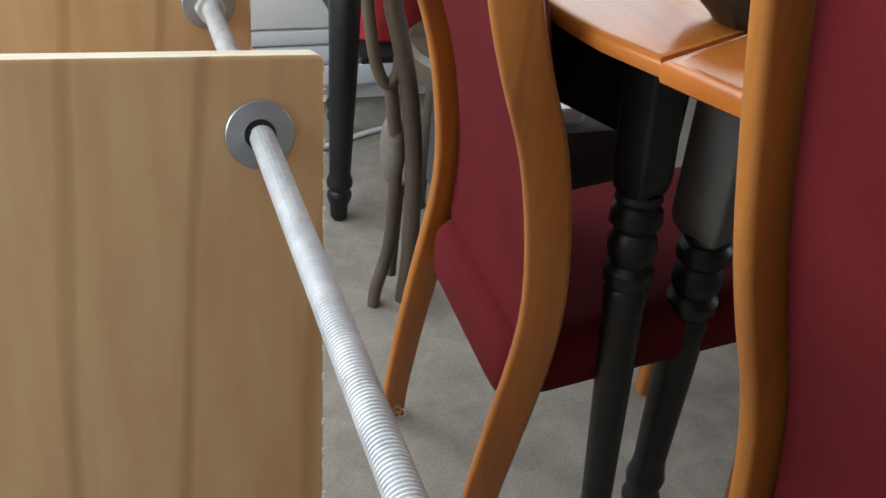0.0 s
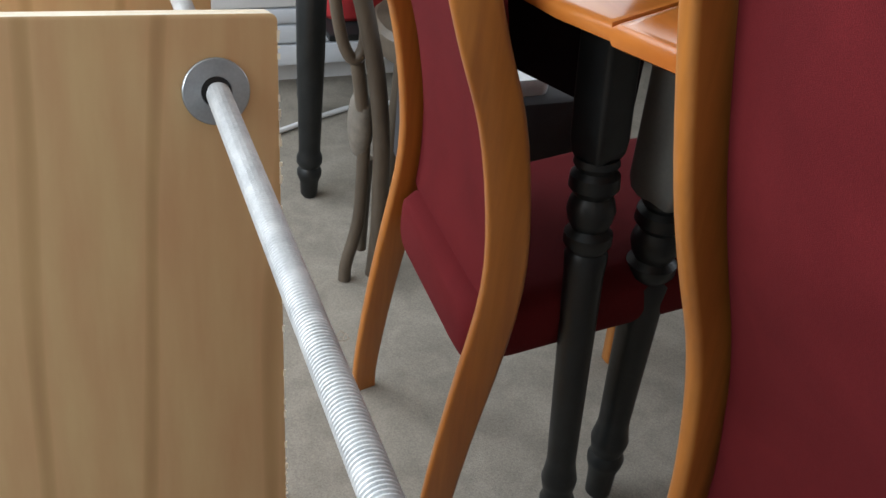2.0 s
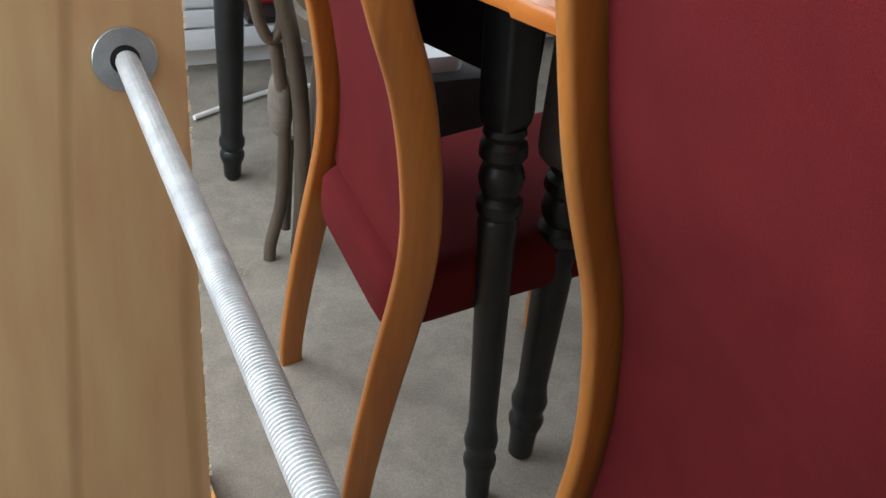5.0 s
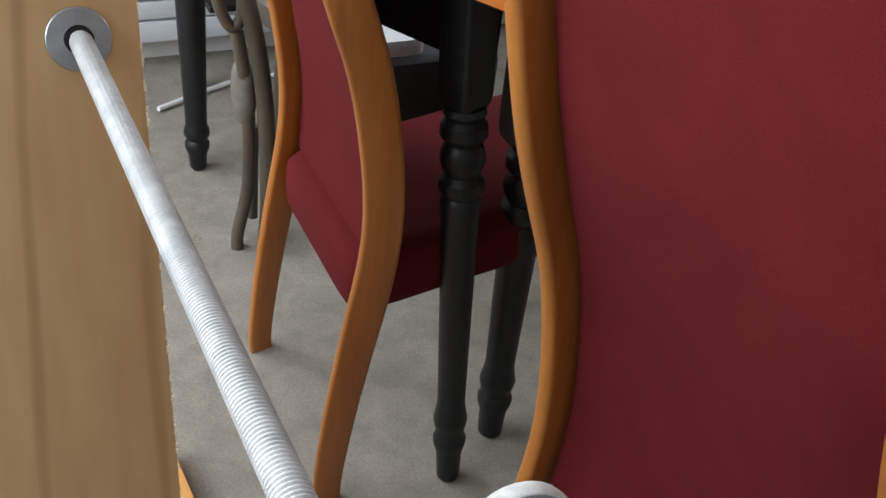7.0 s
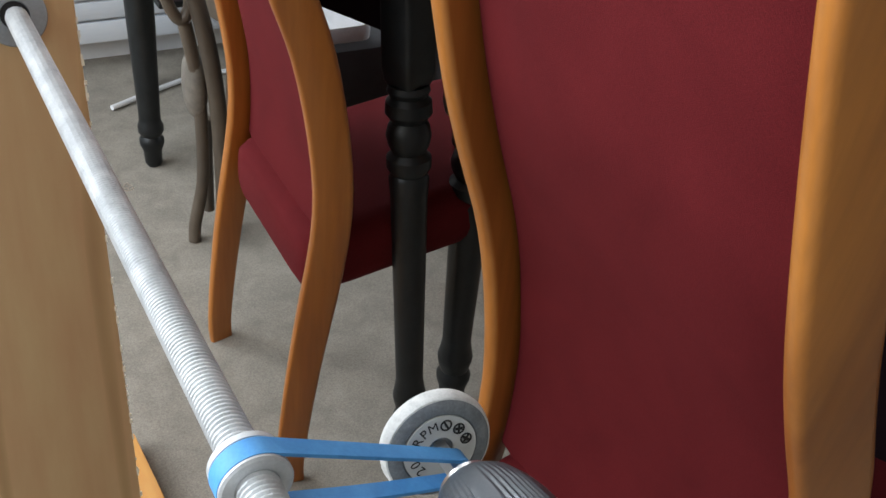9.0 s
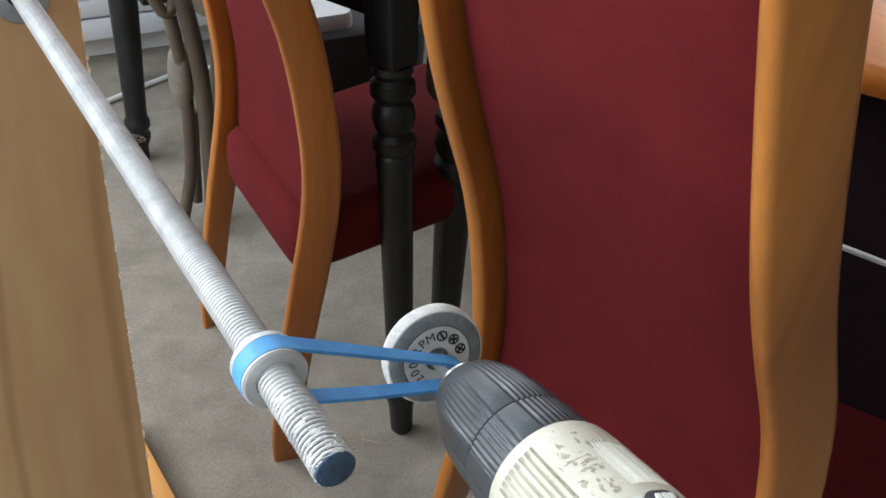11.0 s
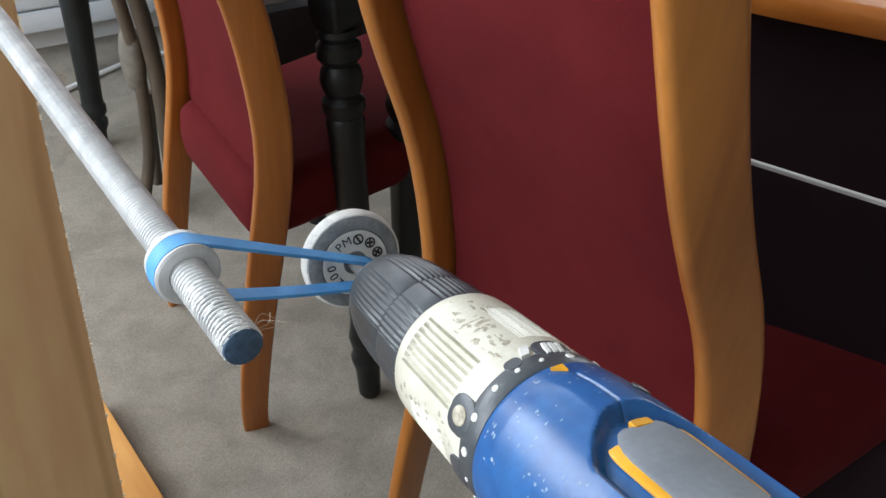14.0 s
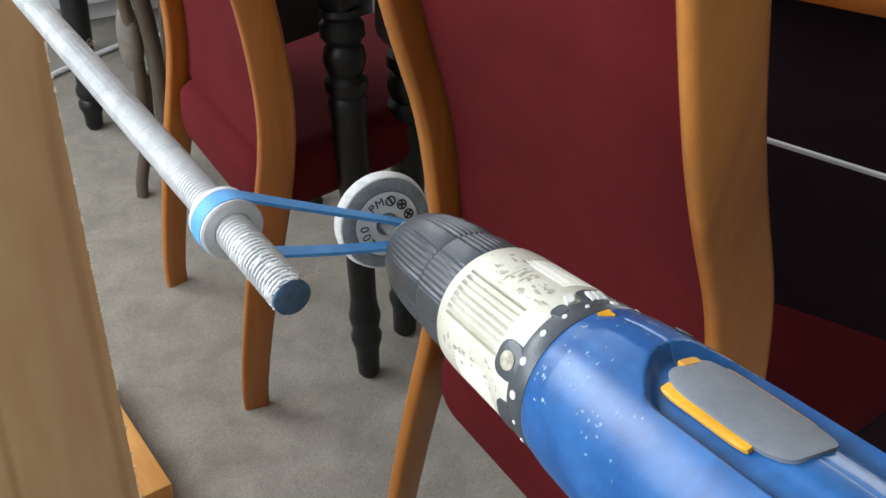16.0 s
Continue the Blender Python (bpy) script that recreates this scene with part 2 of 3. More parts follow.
def window_frame(name, m, w, h):
    win = thing(name, "white painted casement window", "window", m, kind="structure")
    t = 0.05
    for n, b in (("window_frame", (-w / 2, w / 2, -0.03, 0.03, 0, t)), ("window_frame", (-w / 2, w / 2, -0.03, 0.03, h - t, h)),
                 ("window_frame", (-w / 2, -w / 2 + t, -0.03, 0.03, t, h - t)), ("window_frame", (w / 2 - t, w / 2, -0.03, 0.03, t, h - t)),
                 ("window_frame", (-t / 2, t / 2, -0.03, 0.03, t, h - t))):
        part(n, box(*b, bevel=0.004), WHITE, win)


window_frame("window_1", pose(1.35, 1.76, 0.95), 2.4, 1.2)
window_frame("window_4", pose(3.47, 1.0, 0.95, 0, 0, 90), 1.2, 1.3)
window_frame("window_3", pose(-1.0, 1.76, 0.95), 1.3, 1.2)
window_frame("window_2", pose(-1.97, 0.22, 0.95, 0, 0, 90), 2.6, 1.2)


# ---- white skirting and low heater along the far wall ----
def skirting():
    bm = loft([[(x, 1.66, 0.0), (x, 1.643, 0.0), (x, 1.643, 0.045), (x, 1.65, 0.055), (x, 1.66, 0.06)] for x in (-1.88, 3.4)])
    tagged(part("baseboard", bm, WHITE, smooth=False), "white gloss-painted skirting board", "skirting", kind="structure")


skirting()


def heater():
    h = thing("panel_heater", "pale grey-blue slatted panel heater along the far wall", "heater", pose(0.6, 1.60, 0.0))
    part("body", box(-1.0, 1.0, 0.0, 0.038, 0.06, 0.40, 0.006), SILVER, h)
    for z0, z1, m in ((0.062, 0.112, SILVER), (0.118, 0.160, SILVER), (0.166, 0.20, SILVER), (0.206, 0.39, WHITE)):
        part("slat", box(-0.99, 0.99, -0.014, -0.001, z0, z1, 0.004), m, h)
    for x in (-0.9, 0.9):
        part("foot", box(x - 0.02, x + 0.02, 0.0, 0.038, 0.0, 0.06, 0.003), WHITE, h)


heater()


# ---- dining chairs ----
POST = [(0.0, 0.0), (-0.001, 0.05), (0.022, 0.23), (0.050, 0.38), (0.0505, 0.48), (0.030, 0.605), (0.008, 0.667), (-0.010, 0.72), (-0.024, 0.77), (-0.046, 0.87), (-0.064, 0.97), (-0.074, 1.06)]


def post_x(z):
    for (xa, za), (xb, zb) in zip(POST, POST[1:]):
        if za <= z <= zb:
            return xa + (xb - xa) * (z - za) / (zb - za)
    return POST[-1][0]


def dining_chair(m, rake=0.0):
    """rake leans the post at -y, and the panel with it, away from the other post."""
    def lean(y, z):
        f = -math.log(math.exp(-22 * (0.80 - z)) + math.exp(-22 * 0.6 * z)) / 22 + 0.012
        return rake * f * (0.165 - y) / 0.33
    c = thing("dining_chair", "varnished beech dining chair with maroon upholstered seat and back", "chair", m, "dining chairs along the table")
    for s in (-1, 1):
        pts = spline([(x + 0.002 + lean(s * 0.160, z), s * 0.160, z) for x, z in POST], 36)
        for _ in range(3):
            pts = [pts[0]] + [(a + b * 2 + c_) / 4 for a, b, c_ in zip(pts, pts[1:], pts[2:])] + [pts[-1]]
        c14, s14 = math.cos(radians(11)), math.sin(radians(11)) * s
        section = [(u * c14 + v * s14, v * c14 - u * s14) for u, v in round_rect(0.0160, 0.046, 0.0055)]
        sizes = [0.78 + 0.22 * min(1, p.z / 0.3) for p in pts]
        part("back_post", sweep(pts, section, up=(1, 0, 0), sizes=sizes), BEECH, c)
        leg = spline([(0.40, s * 0.125, 0.31), (0.41, s * 0.13, 0.15), (0.415, s * 0.135, 0.0)], 8)
        part("front_leg", sweep(leg, round_rect(0.034, 0.034, 0.008), up=(1, 0, 0), sizes=[1 - 0.035 * i for i in range(9)]), BEECH, c)
    rail = box(-0.088, -0.056, -0.152, 0.152, 1.00, 1.055, 0.008)
    for v in rail.verts:
        v.co.x += lean(v.co.y, v.co.z)
    part("top_rail", rail, BEECH, c)
    # back: padded panel that follows the posts
    rings = []
    for i in range(29):
        z = 0.368 + (1.00 - 0.368) * i / 28
        x = sum(post_x(z + d) for d in (-0.03, 0, 0.03)) / 3
        puff = 0.005 * math.sin(math.pi * min(1, max(0, i / 28)))
        front = 0.014 + 0.026 * min(1, max(0, (z - 0.60) / 0.12))
        ring = []
        for j in range(13):
            y = -0.150 + 0.300 * j / 12
            edge = (1 - (abs(y) / 0.150) ** 6)
            ring.append((x + lean(y, z) + 0.002 - puff * edge + 0.006 * (1 - edge), y, z))
        for j in range(13):
            y = 0.150 - 0.300 * j / 12
            edge = (1 - (abs(y) / 0.150) ** 6)
            ring.append((x + lean(y, z) + 0.016 + front * edge, y, z))
        rings.append(ring)
    part("backrest", loft(rings), MAROON, c)
    # seat: thick rounded cushion, its back edge bulging below the panel
    rings = []
    for x, k in ((0.028, 0.62), (0.034, 0.84), (0.048, 0.96), (0.09, 1.0), (0.20, 1.0), (0.33, 1.02), (0.42, 1.0), (0.445, 0.9), (0.452, 0.7)):
        z0 = 0.327 + 0.055 * min(1, max(0, (x - 0.05) / 0.35))
        rings.append([(x, u * (0.5 + 0.5 * k), z0 + v * k) for u, v in round_rect(0.294, 0.092, 0.034, 6)])
    part("seat", loft(rings), MAROON, c)
    return c


far_chair = dining_chair(pose(0.2690, 0.3810, 0.0, 0, 0, -1.5))
near_chair = dining_chair(pose(0.2860, -0.2720, 0.0), rake=0.095)


# ---- gate-leg table ----
LEG = [(0.014, 0.0), (0.019, 0.006), (0.021, 0.05), (0.026, 0.065), (0.027, 0.075), (0.022, 0.085), (0.026, 0.10), (0.0275, 0.11), (0.024, 0.125),
       (0.022, 0.14), (0.027, 0.40), (0.029, 0.425), (0.025, 0.431), (0.032, 0.440), (0.032, 0.452), (0.024, 0.459), (0.029, 0.468), (0.032, 0.480), (0.029, 0.492),
       (0.024, 0.498), (0.033, 0.508), (0.032, 0.522), (0.025, 0.528), (0.03, 0.535), (0.028, 0.542)]


def turned_leg(parent, x, y, z_shift=0.0, top=0.718, turn=18.0, lean=0.0, slim=1.0, aim=None, block=0.028, block_mat=None):
    """Turned shaft with a square block above it; aim is the way it leans."""
    shaft = lathe([(r * slim, max(0.0, h + (z_shift if h > 0.2 else 0))) for r, h in LEG], 28)
    z0 = LEG[-1][1] + z_shift - 0.004
    w = block * slim
    m = pose(x, y, 0, 0, lean, turn)
    if aim:
        m = Matrix.Translation((x, y, 0)) @ Vector((0, 0, 1)).rotation_difference(Vector(aim)).to_matrix().to_4x4() @ pose(0, 0, 0, 0, 0, turn)
    leg = part("leg", shaft, BLACK, parent)
    leg.matrix_basis = m
    # chamfered foot of the block, then its straight sides
    rings = [[(u, v, z) for u, v in round_rect(2 * k, 2 * k, 0.006, 4)] for k, z in ((w * 0.74, z0), (w * 0.93, z0 + 0.010), (w, z0 + 0.024), (w, top))]
    part("leg_block", loft(rings), block_mat or BLACK, leg)
    return leg


def table_leaf(parent, name, corners, z0, z1, r):
    """A board with a rounded rim over a convex outline."""
    c = Vector((sum(p[0] for p in corners) / len(corners), sum(p[1] for p in corners) / len(corners)))
    steps = [(r, z0), (r * 0.3, z0 + (z1 - z0) * 0.12), (0, z0 + (z1 - z0) * 0.45), (r * 0.12, z0 + (z1 - z0) * 0.78), (r * 0.5, z0 + (z1 - z0) * 0.95), (r * 1.2, z1)]
    rings = []
    for inset, z in steps:
        ring = []
        for x, y in corners:
            d = (c - Vector((x, y))).normalized() * inset * 1.2
            ring.append((x + d.x, y + d.y, z))
        rings.append(ring)
    return part(name, loft(rings), TABLETOP, parent)


def dining_table():
    t = thing("dining_table", "drop-leaf dining table with orange varnished top and black turned legs", "table", pose(0, 0, 0))
    e = Vector((0.400, -0.9165))
    n = Vector((0.9165, 0.400))
    o = Vector((0.346, 0.147))
    q = lambda a, b: tuple(o + e * a + n * b)  # noqa: E731
    table_leaf(t, "tabletop", [q(-0.003, 0.004), q(-0.063, 0.003), q(-0.11, 0.011), q(-0.1525, 0.023), q(-0.22, 0.05), q(-0.30, 0.095), q(-0.37, 0.16), q(-0.42, 0.26), q(-0.44, 0.4), q(-0.40, 0.7), q(-0.003, 0.8)], 0.719, 0.738, 0.009)
    table_leaf(t, "leaf", [q(0.0, -0.004), q(0.2, -0.003), q(0.45, 0.014), q(0.7, 0.045), q(0.9, 0.10), q(1.05, 0.25), q(1.1, 0.45), q(1.0, 0.75), q(0.0, 0.8)], 0.719, 0.743, 0.012)
    # short apron, then a tall added sheet standing in for shade under the leaf
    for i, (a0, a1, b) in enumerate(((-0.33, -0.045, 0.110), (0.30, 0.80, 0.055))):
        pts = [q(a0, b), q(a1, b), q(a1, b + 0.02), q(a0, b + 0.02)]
        part("apron_and_shade", loft([[(x, y, z) for x, y in pts] for z in ((0.600, 0.717), (0.22, 0.716))[i]]), MATT_BLACK_SHADE, t, smooth=False)
    turned_leg(t, 0.436, 0.197, 0.016, slim=0.83, aim=(-0.020, 0.043, 0.552))
    # second leg: wider block in plain grey above the black shaft
    turned_leg(t, 0.532, 0.252, -0.050, lean=-1.5, slim=0.93, block=0.036, block_mat=PLAIN_GREY)
    turned_leg(t, 0.92, -0.50)
    turned_leg(t, 1.10, 0.50)
    # white here is a painted highlight along the rail
    part("rail", box(-0.4, 0.02, -0.002, 0.002, -0.0016, 0.0016, 0.0005), WHITE, t, "thin rail under the leaf, coloured white as its highlight").matrix_basis = pose(0.565, -0.57, 0.652, 0, 0, -66.4)
    return t


dining_table()


# ---- far turned-leg table, cane chair and cushions ----
def side_leg_table():
    t = thing("side_table", "black painted side table on slim turned legs", "table", pose(0.322, 1.105, 0))
    prof = [(0.012, 0.0), (0.017, 0.008), (0.018, 0.035), (0.024, 0.05), (0.024, 0.06), (0.019, 0.068), (0.025, 0.078), (0.025, 0.09), (0.021, 0.10), (0.021, 0.115),
            (0.026, 0.30), (0.028, 0.45), (0.024, 0.46), (0.03, 0.475), (0.024, 0.49), (0.028, 0.62), (0.026, 0.70)]
    for x, y in ((0, 0), (0.55, 0.06), (0.076, 0.34), (0.57, 0.46)):
        part("leg", lathe(prof, 24), BLACK, t).matrix_basis = pose(x, y, 0)
    part("shelf", box(0.055, 0.57, 0.08, 0.44, 0.288, 0.302, 0.004), BLACK, t)
    part("tabletop", box(-0.05, 0.63, -0.05, 0.52, 0.70, 0.725, 0.006), BLACK, t)


side_leg_table()


def cane_chair():
    c = thing("bentwood_chair", "grey-brown bentwood chair with a looped back and round seat", "chair")
    part("back_leg", sweep(spline([(0.286, 0.800, 0.680), (0.306, 0.800, 0.600), (0.318, 0.800, 0.541), (0.328, 0.800, 0.506), (0.349, 0.800, 0.415), (0.363, 0.800, 0.317), (0.369, 0.800, 0.212), (0.370, 0.800, 0.099), (0.365, 0.800, 0.016)] , 30), circle(0.0145, 12), up=(0, 1, 0)), CANE, c)
    part("back_leg", sweep(spline([(0.500, 1.12, 0.92), (0.512, 1.12, 0.66), (0.512, 1.12, 0.42), (0.50, 1.12, 0.2), (0.49, 1.12, 0.0)], 24), circle(0.0145, 12), up=(0, 1, 0)), CANE, c)
    part("stretcher", sweep(spline([(0.326, 0.820, 0.413), (0.334, 0.820, 0.360), (0.342, 0.820, 0.289), (0.343, 0.820, 0.204), (0.339, 0.820, 0.115), (0.321, 0.820, 0.034)] + [(0.317, 0.815, 0.0)], 24), circle(0.0115, 10), up=(0, 1, 0)), CANE, c)
    part("stretcher", sweep(spline([(0.364, 0.860, 0.217), (0.361, 0.860, 0.133), (0.359, 0.860, 0.031)], 12), circle(0.010, 10), up=(0, 1, 0)), CANE, c)
    part("back_loop", sweep(spline([(0.262, 0.810, 0.68), (0.274, 0.810, 0.60), (0.284, 0.810, 0.530), (0.291, 0.810, 0.487), (0.301, 0.810, 0.446), (0.316, 0.810, 0.421), (0.330, 0.810, 0.433), (0.334, 0.810, 0.467), (0.329, 0.810, 0.520), (0.316, 0.810, 0.600)], 36), circle(0.0095, 10), up=(0, 1, 0)), CANE, c)
    for y in (0.84, 1.08):
        part("front_leg", sweep(spline([(0.70, y, 0.0), (0.69, y, 0.22), (0.67, y, 0.40)], 10), circle(0.0135, 10), up=(0, 1, 0)), CANE, c)
    part("seat", lathe([(0.13, 0.330), (0.165, 0.335), (0.170, 0.350), (0.170, 0.375), (0.160, 0.384), (0.1, 0.388)], 40), CANE, c, "round grey-brown seat rim").matrix_basis = pose(0.575, 0.99, 0.02)
    rings = []
    for k in range(13):
        a = math.pi * k / 12
        r = 0.019 * math.sin(a) ** 0.6 + 0.001
        rings.append([(0.340 + u, 0.835 + v * 1.6, 0.296 + 0.056 * math.cos(a)) for u, v in circle(r, 14)])
    part("seat_end", loft(rings), CANE_PALE, c, "pale rounded end of the seat")


cane_chair()


def grey_seat():
    c = thing("padded_stool", "charcoal padded stool on one black pedestal", "stool", pose(0.525, 0.685, 0))
    rings = []
    for z, k in ((0.265, 0.92), (0.28, 1.0), (0.425, 1.0), (0.445, 0.97), (0.452, 0.9)):
        rings.append([(u * k, v * k, z) for u, v in round_rect(0.302, 0.235, 0.05, 8)])
    part("cushion", loft(rings), DARK_CUSHION, c)
    part("pedestal", lathe([(0.016, 0.0), (0.016, 0.006), (0.012, 0.016), (0.011, 0.05), (0.011, 0.25), (0.05, 0.262), (0.05, 0.27)], 24), BLACK, c).matrix_basis = pose(0.055, -0.04, 0)


grey_seat()


def pale_cloth():
    bm = bmesh.new()
    rings = []
    for z, k in ((0.453, 1.0), (0.468, 1.01), (0.478, 0.97)):
        rings.append([(0.472 + u * k, 0.690 + v * k, z + 0.004 * math.sin(9 * u + 14 * v)) for u, v in round_rect(0.140, 0.21, 0.02, 5)])
    tagged(part("folded_cloth", loft(rings, bm=bm), PALE_CLOTH), "pale grey folded cloth lying on a charcoal stool", "cloth")


pale_cloth()


def red_bag():
    rings = []
    for z, k in ((0.303, 0.92), (0.312, 1.0), (0.42, 1.02), (0.52, 0.85), (0.55, 0.7)):
        rings.append([(0.458 + u * k, 1.34 + v * k, z) for u, v in round_rect(0.15, 0.2, 0.05, 6)])
    tagged(part("red_bag", loft(rings), RED), "soft red fabric bag on a shelf of the side table", "bag")


red_bag()


def cable():
    pts = spline([(0.30, 1.36, 0.008), (0.38, 1.40, 0.008), (0.44, 1.43, 0.008), (0.527, 1.462, 0.008), (0.64, 1.47, 0.008), (0.8, 1.55, 0.008)], 30)
    tagged(part("cable", sweep(pts, circle(0.006, 8)), WHITE), "white cable lying on the carpet", "cable")


cable()


# ---- things on the table ----
def stoneware(x, y, r, label):
    bm = lathe([(r * 0.55, 0.0), (r * 0.6, 0.004), (r * 0.9, 0.02), (r, 0.045), (r * 0.97, 0.046), (r * 0.86, 0.024), (r * 0.5, 0.008), (0.002, 0.007)], 40)
    ob = tagged(part("bowl", bm, DARK_GLAZE), label, "bowl")
    ob.matrix_world = pose(x, y, 0.743)


stoneware(0.470, 0.215, 0.060, "dark glazed stoneware bowl on the orange tabletop")


# ---- press frame: plywood plates on threaded rods ----
RIG = Matrix.Translation((0, 0, 0.7730)) @ Matrix(((1.0000, -0.0002, -0.0000), (0.0002, 0.9991, 0.0428), (-0.0000, -0.0428, 0.9991))).to_4x4()
PLATE = pose(0, 0, 0.7730, -13.383, 2.788, 2.529)


def plywood_plate(m, t, x0, x1, z0, z1, label):
    p = thing("plywood_plate", label, "plywood board", m, "plywood plates on the rod")
    c = 0.005
    outline = [(x0, z0), (x1, z0)] + [(x1 - c + c * math.cos(radians(a)), z1 - c + c * math.sin(radians(a))) for a in (0, 22, 45, 68, 90)] + [(x0, z1)]
    bm = loft([[(x, y, z) for x, z in outline] for y in (0, t)])
    bmesh.ops.bevel(bm, geom=bm.edges[:], offset=0.0011, segments=2, affect="EDGES", profile=0.5)
    # splintery saw-cut edges
    for v in bm.verts:
        v.co += Vector((noise.noise(v.co * 60), 0, noise.noise(v.co * 70 + Vector((5, 0, 0))))) * 0.0004
    ob = part("board", bm, [PLY, PLY_EDGE], p)
    for f in ob.data.polygons:
        if abs(f.normal.y) < 0.5:
            f.material_index = 1
    bore = lathe([(0.0090, 0.0), (0.0090, 0.0012), (0.0089, 0.0014)], 32)
    part("bore", bore, INK, p, "dark drilled hole").matrix_basis = pose(-0.0012, -0.0002, 0.0012, 90)
    # chips along the cut edge
    rnd = random.Random(3)
    bm = bmesh.new()
    for i in range(70):
        z = z1 - 0.01 - rnd.random() ** 1.3 * 0.6
        s = rnd.uniform(0.0004, 0.0014)
        box(x1 - 0.0006, x1 + s, 0.0 - s * 0.3, s * 1.2, z, z + rnd.uniform(0.001, 0.005), bm=bm)
    part("rough_edge", bm, PLY_EDGE, p, smooth=False)["kind"] = "stuff"
    return p


plywood_plate(PLATE, 0.018, -0.42, 0.0360, -0.788, 0.0451, "upright pale pine plywood board with a threaded rod through it")
REAR = Matrix.Translation(RIG.to_3x3() @ Vector((0, 0.2380, 0))) @ PLATE
plywood_plate(REAR, 0.018, -0.42, 0.0310, -0.775, 0.20, "taller pine plywood board behind the front one")


def washer(m, r, label):
    n = 48
    prof = [(0.0087, 0), (r - 0.0008, 0), (r, 0.0006), (r, 0.002), (r - 0.0006, 0.0026), (0.0091, 0.0026), (0.0087, 0.002), (0.0087, 0)]
    rings = [[(a * math.cos(2 * math.pi * i / n), a * math.sin(2 * math.pi * i / n), h) for i in range(n)] for a, h in prof]
    w = tagged(part("washer", loft(rings, caps=False), WASHER), label, "washer", "washers on the rod")
    w.matrix_world = m @ pose(-0.0012, -0.0002, 0.0012, 90)
    return w


washer(PLATE, 0.0196, "flat grey zinc washer against the plywood")
washer(REAR, 0.0196, "flat grey zinc washer against the rear plywood")


def hex_nut(y, label, ridge=0.0105, m=None):
    """A hex nut with chamfered corners and an open bore."""
    n = 36
    def hexr(a):
        k = (a % (math.pi / 3)) - math.pi / 6
        return ridge / math.cos(k)
    rings = []
    for h, f, inner in ((0.0, 0, 1), (0.0, 0.90, 0), (0.0012, 0.99, 0), (0.0018, 1.2, 0), (0.0085, 1.2, 0), (0.0091, 0.99, 0), (0.0102, 0.90, 0), (0.0102, 0, 1), (0.0, 0, 1)):
        ring = []
        for i in range(n):
            a = 2 * math.pi * i / n
            r = 0.0068 if inner else min(hexr(a), ridge * 1.09 * f / 1.0 if f < 1.1 else 9)
            ring.append((r * math.cos(a), r * math.sin(a), h))
        rings.append(ring)
    ob = tagged(part("nut", loft(rings, caps=False), ZINC), label, "nut", "nuts on the rod")
    ob.matrix_world = RIG @ pose(0, y, 0, 90)
    return ob


hex_nut(0.2345, "zinc hex nut tight on the rear washer")


